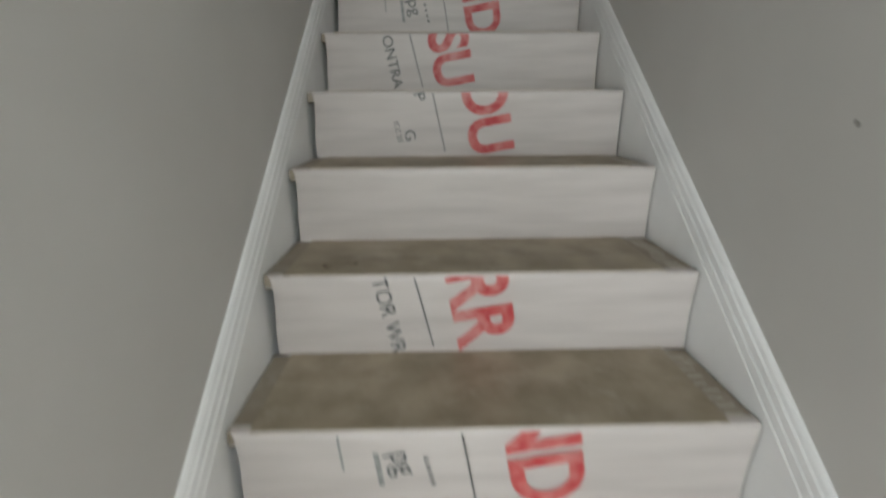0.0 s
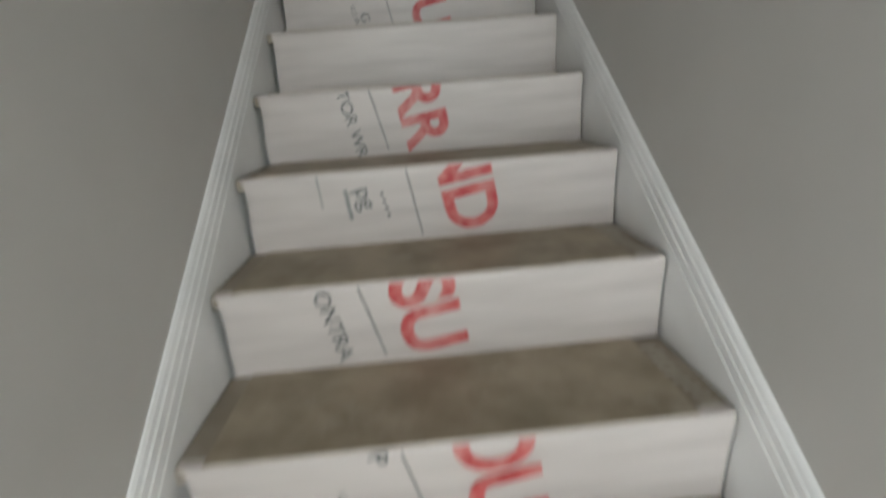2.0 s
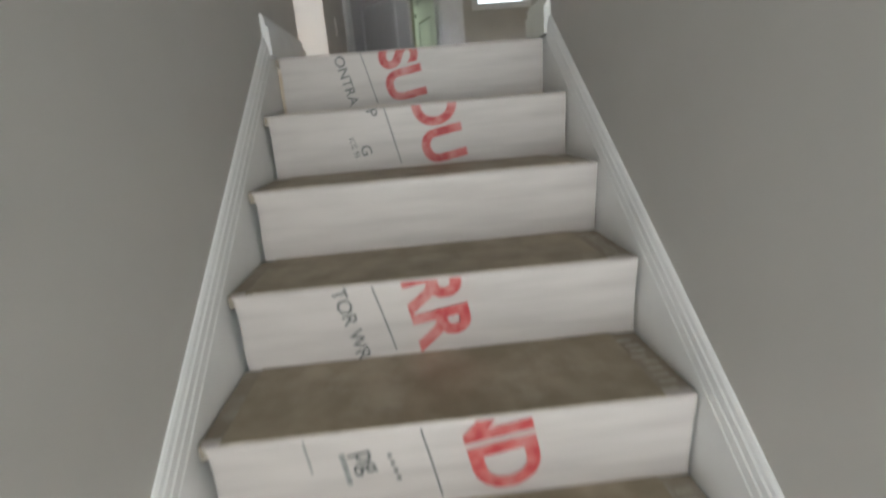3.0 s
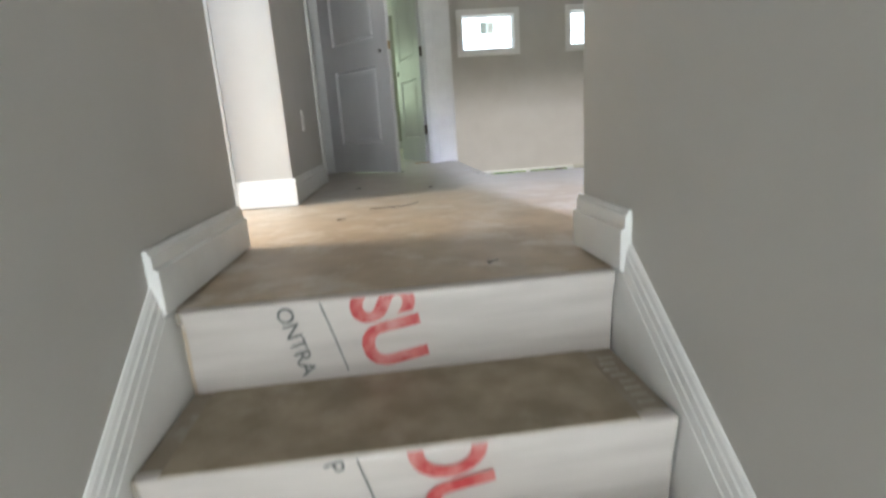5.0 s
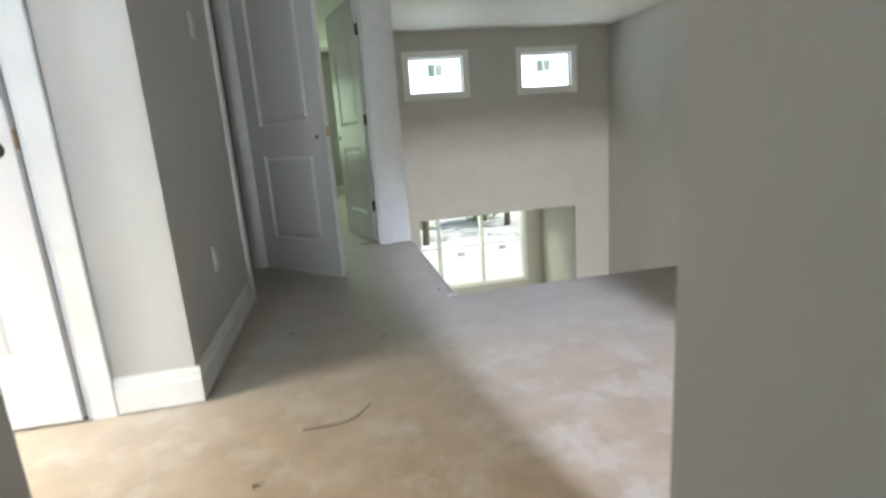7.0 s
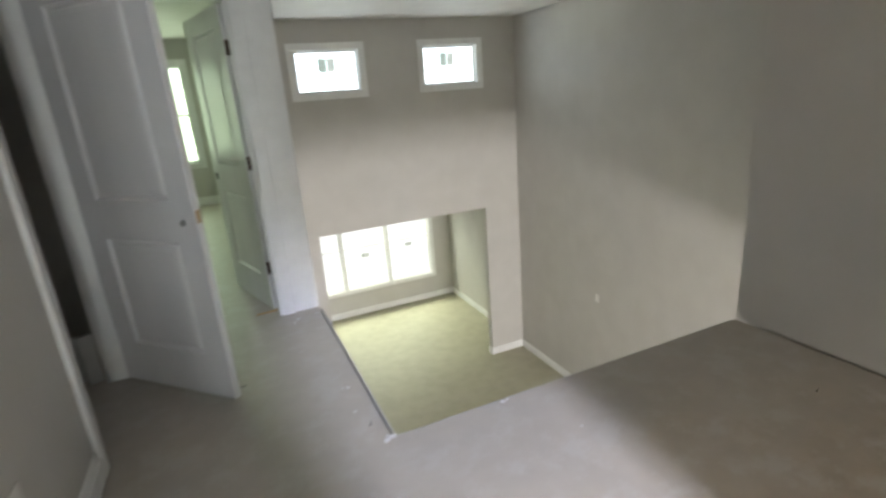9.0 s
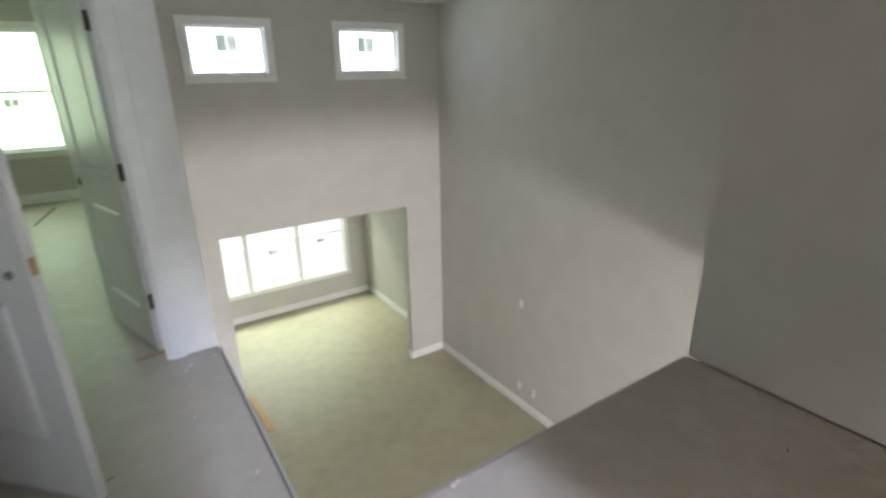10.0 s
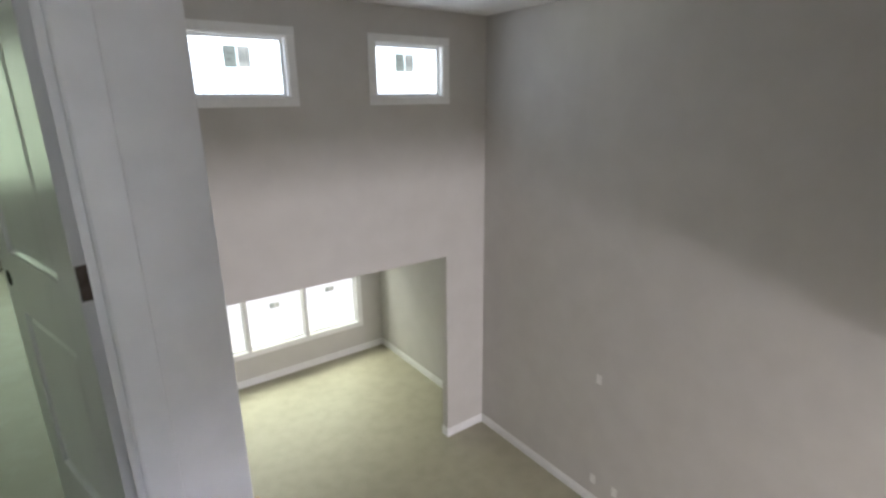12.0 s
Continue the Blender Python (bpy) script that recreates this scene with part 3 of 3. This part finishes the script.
def grille(parent, x0, x1, z0, z1, y):
    """Two thin crossed bars between the panes of a fixed window."""
    zm, xm = z0 + (z1 - z0) * 0.46, (x0 + x1) / 2
    bm = bmesh.new()
    box(bm, x0 + 0.035, x1 - 0.035, y - 0.002, y + 0.002, zm - 0.003, zm + 0.003)
    part("grille_bar", bm, STICKER, parent)
    bm = bmesh.new()
    box(bm, xm - 0.002, xm + 0.002, y - 0.001, y + 0.001, z0 + 0.035, z1 - 0.035)
    part("grille_bar", bm, STICKER, parent)


high_a = window_unit("window_1", "small high fixed window with white picture-frame casing", 1.325, 2.198, 1.525, 2.076, FAR, group="high windows")
high_b = window_unit("window_2", "small high fixed window with white picture-frame casing", 3.148, 4.020, 1.525, 2.076, FAR, group="high windows")
GLASS_Y = FAR + T - 0.034
for unit, a, b in ((high_a, 1.325, 2.198), (high_b, 3.148, 4.020)):
    grille(unit, a, b, 1.525, 2.076, GLASS_Y + 0.004)
sticker(1.765, GLASS_Y, 1.885, 0.12, 0.19)
sticker(3.56, GLASS_Y, 1.885, 0.12, 0.19)
for k, (a, b) in enumerate([(1.215, 2.21), (2.235, 3.225), (3.245, 4.235)]):
    window_unit("window_%d" % (k + 3), "double-hung white vinyl window of a triple row", a, b, -2.54, -0.74, FRONT_Y, cased=False, rail=True, group="triple window")
    sticker((a + b) / 2, FRONT_Y + T - 0.034, -1.78 - 0.06 * (k % 2), 0.08, 0.09, k > 0)
trim_f = tagged(thing("trim", "white casing round the triple window", "trim"), kind="structure")
casing(trim_f, -1, (1.215, 4.235), -0.74, place_x(FRONT_Y), -2.54)
for x in (2.2225, 3.235):
    part("mullion", soft_box(x - 0.03, x + 0.03, FRONT_Y - 0.012, FRONT_Y + T - 0.002, -2.54, -0.74), TRIM, trim_f)
window_unit("window_6", "double-hung bedroom window with a white sill", -0.98, -0.055, 0.67, 2.08, BEDROOM_Y, rail=True, sill=True)
window_unit("window_7", "double-hung bedroom window with a white sill", -2.72, -1.795, 0.67, 2.08, BEDROOM_Y, rail=True, sill=True)
sticker(-0.50, BEDROOM_Y + T - 0.034, 1.25, 0.075, 0.10)

# ---- staircase ----
stairs = tagged(thing("staircase", "steep enclosed stairs with dusty brown treads and white wrapped risers", "stairs"), kind="structure")


def skirt(side):
    """The sloping board on each wall, with a stepped upper edge, following the nosings."""
    rise_at = lambda y: y * RISE / RUN
    outline = [(0.0, -0.36), (0.018, -0.36), (0.018, 0.018), (0.0165, 0.021), (0.0155, 0.044), (0.0135, 0.048), (0.012, 0.066), (0.0095, 0.070), (0.007, 0.080), (0.003, 0.087), (0.0, 0.088)]
    bm = bmesh.new()
    y0, y1 = -STEPS * RUN - 0.05, -0.031
    extrude_profile(bm, outline, lambda p: (side * (STAIR_X - p[0]), y0, rise_at(y0) + p[1]), lambda p: (side * (STAIR_X - p[0]), y1, rise_at(y1) + p[1]))
    return part("skirt_board", bm, TRIM, stairs, "sloping white skirt board with a stepped edge")


skirt(-1)
skirt(1)


def lettering(text, size, x, z, mat, parent, y, tilt=10, bold=0.0, floor_z=-0.186, ceil_z=-0.004, squeeze=1.0):
    """Flat letters that read downward on a riser face, trimmed to the riser."""
    curve = bpy.data.curves.new("lettering", "FONT")
    curve.body, curve.size, curve.offset = text, size, bold
    holder = bpy.data.objects.new("lettering", curve)
    mesh = bpy.data.meshes.new_from_object(holder)
    bpy.data.objects.remove(holder)
    bm = bmesh.new()
    bm.from_mesh(mesh)
    bpy.data.meshes.remove(mesh)
    for v in bm.verts:
        u, w = v.co.x * squeeze, v.co.y
        a = radians(tilt)
        v.co = Vector((x + w * math.cos(a) + u * math.sin(a), y, z - u * math.cos(a) + w * math.sin(a)))
    for height, up in ((ceil_z, 1), (floor_z, -1)):
        bmesh.ops.bisect_plane(bm, geom=bm.verts[:] + bm.edges[:] + bm.faces[:], plane_co=(0, 0, height), plane_no=(0, 0, up), clear_outer=True)
    return part("lettering", bm, mat, parent)


def bar(parent, x, z0, z1, y, width, mat, lean=0.0):
    bm = bmesh.new()
    bm.faces.new([bm.verts.new(v) for v in ((x, y, z0), (x + width, y, z0), (x + width + lean, y, z1), (x + lean, y, z1))])
    return part("print_line", bm, mat, parent)


def wrapped_riser(k):
    """White wrap over the nosing and down the riser, bowed a little, its west edge lifting off."""
    rng = random.Random(100 + k)
    west, east = -HALF + 0.003, HALF - 0.001 - rng.uniform(0, 0.003)
    section = [(0.022, -0.0003), (0.008, -0.0002), (0.001, -0.0008), (-0.0015, -0.004), (-0.002, -0.012), (0.000, -0.028), (0.006, -0.055), (0.011, -0.090), (0.015, -0.130), (0.017, -0.160), (0.018, -0.1885)]
    cols = 15
    rng_pull = rng.uniform(0.010, 0.017)
    bm = bmesh.new()
    grid = []
    for i in range(cols):
        f = i / (cols - 1)
        x = west + (east - west) * f
        line = []
        for j, (dy, dz) in enumerate(section):
            bow = 0.0012 * math.sin(f * 9 + k) * math.sin(math.pi * j / 10)
            pull = (rng_pull * math.sin(math.pi * min(j, 8) / 10)) * max(0.0, 1 - f * 6)
            line.append(bm.verts.new((x + pull, dy + bow, dz)))
        grid.append(line)
    for a, b in zip(grid, grid[1:]):
        for j in range(len(section) - 1):
            bm.faces.new((a[j], b[j], b[j + 1], a[j + 1]))
    bmesh.ops.recalc_face_normals(bm, faces=bm.faces[:])
    for f in bm.faces:
        f.smooth = True
    ob = part("riser_wrap", bm, WRAP, stairs, "white protective wrap with red and black print")
    ob.location = (0, -k * RUN, -k * RISE)
    return ob


def on_wrap(ob, z_shift=0.004):
    """Lay flat print on the bowed wrap."""
    section = [(-0.004, -0.0015), (-0.012, -0.002), (-0.028, 0.000), (-0.055, 0.006), (-0.090, 0.011), (-0.130, 0.015), (-0.160, 0.017), (-0.190, 0.018)]
    for v in ob.data.vertices:
        for (za, ya), (zb, yb) in zip(section, section[1:]):
            if zb <= v.co.z <= za:
                v.co.y = ya + (yb - ya) * (v.co.z - za) / (zb - za) - z_shift


def print_on(k, wrap):
    made = []
    kind = k % 5
    big = lambda text, x, z: made.append(lettering(text, 0.178, x, z, RED, wrap, 0, 10, 0.0055, squeeze=0.90))
    small = lambda text, x, z, size=0.048: made.append(lettering(text, size, x, z, BLACK, wrap, 0, 12, 0.0))
    line = lambda x, lean: made.append(bar(wrap, x + lean, -0.172, -0.006, 0, 0.0032, BLACK, -lean))
    if kind == 0:
        big("SU", -0.110, 0.004)
        small("ONTRA", -0.262, -0.012)
        line(-0.172, 0.040)
    elif kind == 1:
        big("OU", -0.020, 0.050)
        small("P", -0.155, -0.006)
        small("ICC ES", -0.215, -0.085, 0.022)
        small("G", -0.185, -0.112, 0.046)
        line(-0.100, 0.035)
    elif kind == 3:
        big("RR", -0.078, 0.014)
        small("TOR WR", -0.235, -0.006)
        line(-0.145, 0.038)
    elif kind == 4:
        big("ND", 0.004, 0.062)
        small("pg", -0.185, -0.045, 0.062)
        for i in range(4):
            made.append(bar(wrap, -0.125 + 0.004 * i, -0.066 - 0.018 * i, -0.058 - 0.018 * i, 0, 0.008, BLACK))
        made.append(bar(wrap, -0.205, -0.120, -0.045, 0, 0.010, GREYPRINT, -0.008))
        made.append(bar(wrap, -0.268, -0.085, -0.006, 0, 0.004, GREYPRINT, -0.004))
        line(-0.060, 0.028)
    for ob in made:
        bm = bmesh.new()
        bm.from_mesh(ob.data)
        for cut in (-0.012, -0.028, -0.055, -0.090, -0.130, -0.160):
            bmesh.ops.bisect_plane(bm, geom=bm.verts[:] + bm.edges[:] + bm.faces[:], plane_co=(0, 0, cut), plane_no=(0, 0, 1))
        bm.to_mesh(ob.data)
        bm.free()
        on_wrap(ob, 0.0035)


for side in (-1, 1):
    bm = bmesh.new()
    box(bm, side * (STAIR_X - 0.018), side * STAIR_X, -0.031, 0.040, -0.36, -0.001)
    part("skirt_end", bm, TRIM, stairs)

for k in range(STEPS):
    y, z = -k * RUN, -k * RISE
    bm = bmesh.new()
    box(bm, -HALF + 0.020, HALF, y + 0.024, y + 0.040, z - RISE, z - 0.030)
    part("riser", bm, TREAD, stairs)
    bm = soft_box(-HALF, HALF, y + 0.0045, y + (RUN + 0.02 if k else 0.031), z - 0.030, z - 0.0005, 0.004)
    part("tread", bm, TREAD, stairs, "dusty grey-brown tread board")
    if k:
        rng = random.Random(300 + k)
        bm = soft_box(-HALF + rng.uniform(0.040, 0.055), HALF - rng.uniform(0.055, 0.072), y + 0.001, y + RUN + 0.018, z + 0.0002, z + 0.0026, 0.0006)
        cover = part("tread_cover", bm, COVER, stairs, "stained brown tread cover")
        bm = bmesh.new()
        box(bm, -HALF + 0.058, HALF - 0.075, y - 0.0015, y + 0.0008, z + 0.0004, z + 0.0030)
        part("board_edge", bm, COVER_EDGE, cover, "pale raw cut edge of the tread cover")
        for i in range(9):
            x = HALF - rng.uniform(0.030, 0.045)
            bm = bmesh.new()
            box(bm, x - 0.016, x + 0.016, y + 0.022 + 0.026 * i, y + 0.032 + 0.026 * i, z - 0.0004, z + 0.0004 + 0.0004 * rng.random())
            part("glue_dab", bm, GLUE, stairs, "pale dab of dried adhesive")
    print_on(k, wrapped_riser(k))

# ---- small fittings ----


def wall_plate(name, label, m, category, slots):
    top = thing(name, label, category, m, "wall plates")
    part("cover_plate", soft_box(-0.035, 0.035, -0.006, 0.0, -0.058, 0.058, 0.003), PLASTIC, top)
    for dz in slots:
        part("insert", soft_box(-0.016, 0.016, -0.009, -0.004, dz - 0.015, dz + 0.015, 0.002), PLASTIC, top)
    return top


wall_plate("light_switch", "white light switch plate on the hall wall", pose(HALL_X, 2.34, 1.45, 0, 0, 90), "switch", (0,))
wall_plate("outlet", "white wall outlet above the hall baseboard", pose(HALL_X, 2.055, 0.42, 0, 0, 90), "outlet", (-0.02, 0.02))
wall_plate("outlet", "white outlet plate on the tall wall", pose(VOID_X, 5.705, -1.50, 0, 0, -90), "outlet", (-0.02, 0.02))
wall_plate("outlet", "white outlet low on the tall wall", pose(VOID_X, 5.68, -2.80, 0, 0, -90), "outlet", (-0.02, 0.02))
wall_plate("outlet", "white cable plate low on the tall wall", pose(VOID_X, 5.386, -2.79, 0, 0, -90), "outlet", (0,))

scrap = soft_box(-0.045, 0.045, -0.46, 0.46, 0.0, 0.038, 0.004)
ob = linked("wood_offcut", scrap, PINE)
ob.matrix_world = pose(1.47, 7.66, LOW, 0, 0, 2)
tagged(ob, "raw pine offcut lying on the lower floor", "wood scrap")


SPOT = material("dark_spot", (0.11, 0.095, 0.08), (0.16, 0.14, 0.12), 40.0, 0.8)
bm = bmesh.new()
bmesh.ops.create_uvsphere(bm, u_segments=10, v_segments=6, radius=0.0042, matrix=Matrix.Translation((STAIR_X - 0.001, -2.382, -1.207)) @ Matrix.Diagonal((0.3, 1, 1, 1)))
tagged(linked("nail_hole", bm, SPOT), "small dark nail hole in the stair wall", "nail hole")


def crumb(x, y, size, seed, z=0.0):
    """An uneven flake of plaster."""
    rng = random.Random(seed)
    bm = bmesh.new()
    bmesh.ops.create_icosphere(bm, subdivisions=1, radius=size)
    for v in bm.verts:
        v.co = Vector((v.co.x * rng.uniform(0.6, 1.5), v.co.y * rng.uniform(0.5, 1.2), max(v.co.z * 0.35, -0.1 * size)))
    ob = linked("plaster_crumb", bm, DUST)
    ob.matrix_world = pose(x, y, z + 0.1 * size, 0, 0, rng.uniform(0, 360))
    return tagged(ob, "small white crumb of plaster on the floor", "debris", "plaster crumbs")


CRUMBS = [(0.648, 2.365, 0.022), (0.625, 2.35, 0.016), (0.668, 2.368, 0.014), (1.20, 2.343, 0.014), (1.23, 2.352, 0.010), (0.559, 2.625, 0.010), (0.555, 2.86, 0.007), (0.49, 3.88, 0.018), (0.46, 3.84, 0.012), (0.43, 3.38, 0.008), (0.58, 2.85, 0.012), (1.40, 2.02, 0.007), (0.62, 3.92, 0.012)]
for k, (x, y, r) in enumerate(CRUMBS):
    crumb(x, y, r, 40 + k)


def screw(x, y, turn):
    top = thing("loose_screw", "dark loose drywall screw on the floor", "screw", pose(x, y, 0.004, 0, 0, turn), "loose screws")
    bm = bmesh.new()
    rod(bm, (0, 0, 0), (0.028, 0, 0), 0.0025, 0.0012, 8)
    part("shank", bm, SPOT, top)
    bm = bmesh.new()
    rod(bm, (-0.003, 0, 0), (0.0, 0, 0), 0.0045, 0.003, 10)
    part("head", bm, SPOT, top)
    return top


for x, y, a in [(2.45, 1.69, 20), (0.595, 2.49, 70), (0.076, 3.15, 10), (-0.204, 2.09, 140), (0.211, 1.885, 60), (-0.224, 0.968, 15), (0.214, 0.15, 30)]:
    screw(x, y, a)

curve = bpy.data.curves.new("wire_scrap", "CURVE")
curve.dimensions, curve.bevel_depth, curve.bevel_resolution = "3D", 0.0014, 2
spline = curve.splines.new("BEZIER")
spline.bezier_points.add(3)
for p, co in zip(spline.bezier_points, [(-0.11, 1.205, 0.003), (-0.03, 1.205, 0.003), (0.04, 1.215, 0.004), (0.11, 1.30, 0.003)]):
    p.co, p.handle_left_type, p.handle_right_type = co, "AUTO", "AUTO"
curve.materials.append(SPOT)
holder = bpy.data.objects.new("wire_scrap", curve)
wire_mesh = bpy.data.meshes.new_from_object(holder)
bpy.data.objects.remove(holder)
tagged(new("wire_scrap", wire_mesh), "thin dark bent wire scrap on the subfloor", "wire")

ob = linked("dark_batten", soft_box(-0.011, 0.011, -0.42, 0.42, 0.0, 0.009, 0.002), BRONZE)
ob.matrix_world = pose(-0.40, 8.40, 0.0, 0, 0, -10)
tagged(ob, "thin dark strip lying on the bedroom floor", "strip")

# offcuts standing in the closet
for k, (x, y, h, lean) in enumerate([(-0.66, 3.66, 0.30, 5), (-0.735, 3.70, 0.27, -3), (-0.80, 3.62, 0.34, 4)]):
    ob = linked("board_offcut", soft_box(-0.035, 0.035, -0.008, 0.008, 0.0, h, 0.002), TRIM)
    ob.matrix_world = pose(x, y, 0.0, lean, 0, 20 + 15 * k)
    tagged(ob, "short white baseboard offcut standing in the closet", "board", "closet offcuts")
ob = linked("wood_shim", soft_box(-0.075, 0.075, -0.012, 0.012, 0.0, 0.006, 0.001), PINE)
ob.matrix_world = pose(0.31, 4.13, 0.0, 0, 0, 6)
tagged(ob, "thin wooden shim on the bedroom threshold", "shim")

ring = bmesh.new()
for i in range(24):
    a, b = i * math.tau / 24, (i + 1) * math.tau / 24
    wob = lambda t: 1 + 0.18 * math.sin(3 * t + 1)
    inner = [Vector((math.cos(t) * 0.030 * wob(t), math.sin(t) * 0.013 * wob(t), 0)) for t in (a, b)]
    outer = [v * 1.28 for v in inner]
    ring.faces.new([ring.verts.new(v) for v in (inner[0], outer[0], outer[1], inner[1])])
ob = linked("glue_ring", ring, material("dried_glue", (0.07, 0.045, 0.03), (0.12, 0.08, 0.055), 30.0, 0.6))
ob.matrix_world = pose(-0.312, -2.018, -8 * RISE + 0.0032, 0, 0, 12)
tagged(ob, "dark ring of dried glue on a tread", "stain")
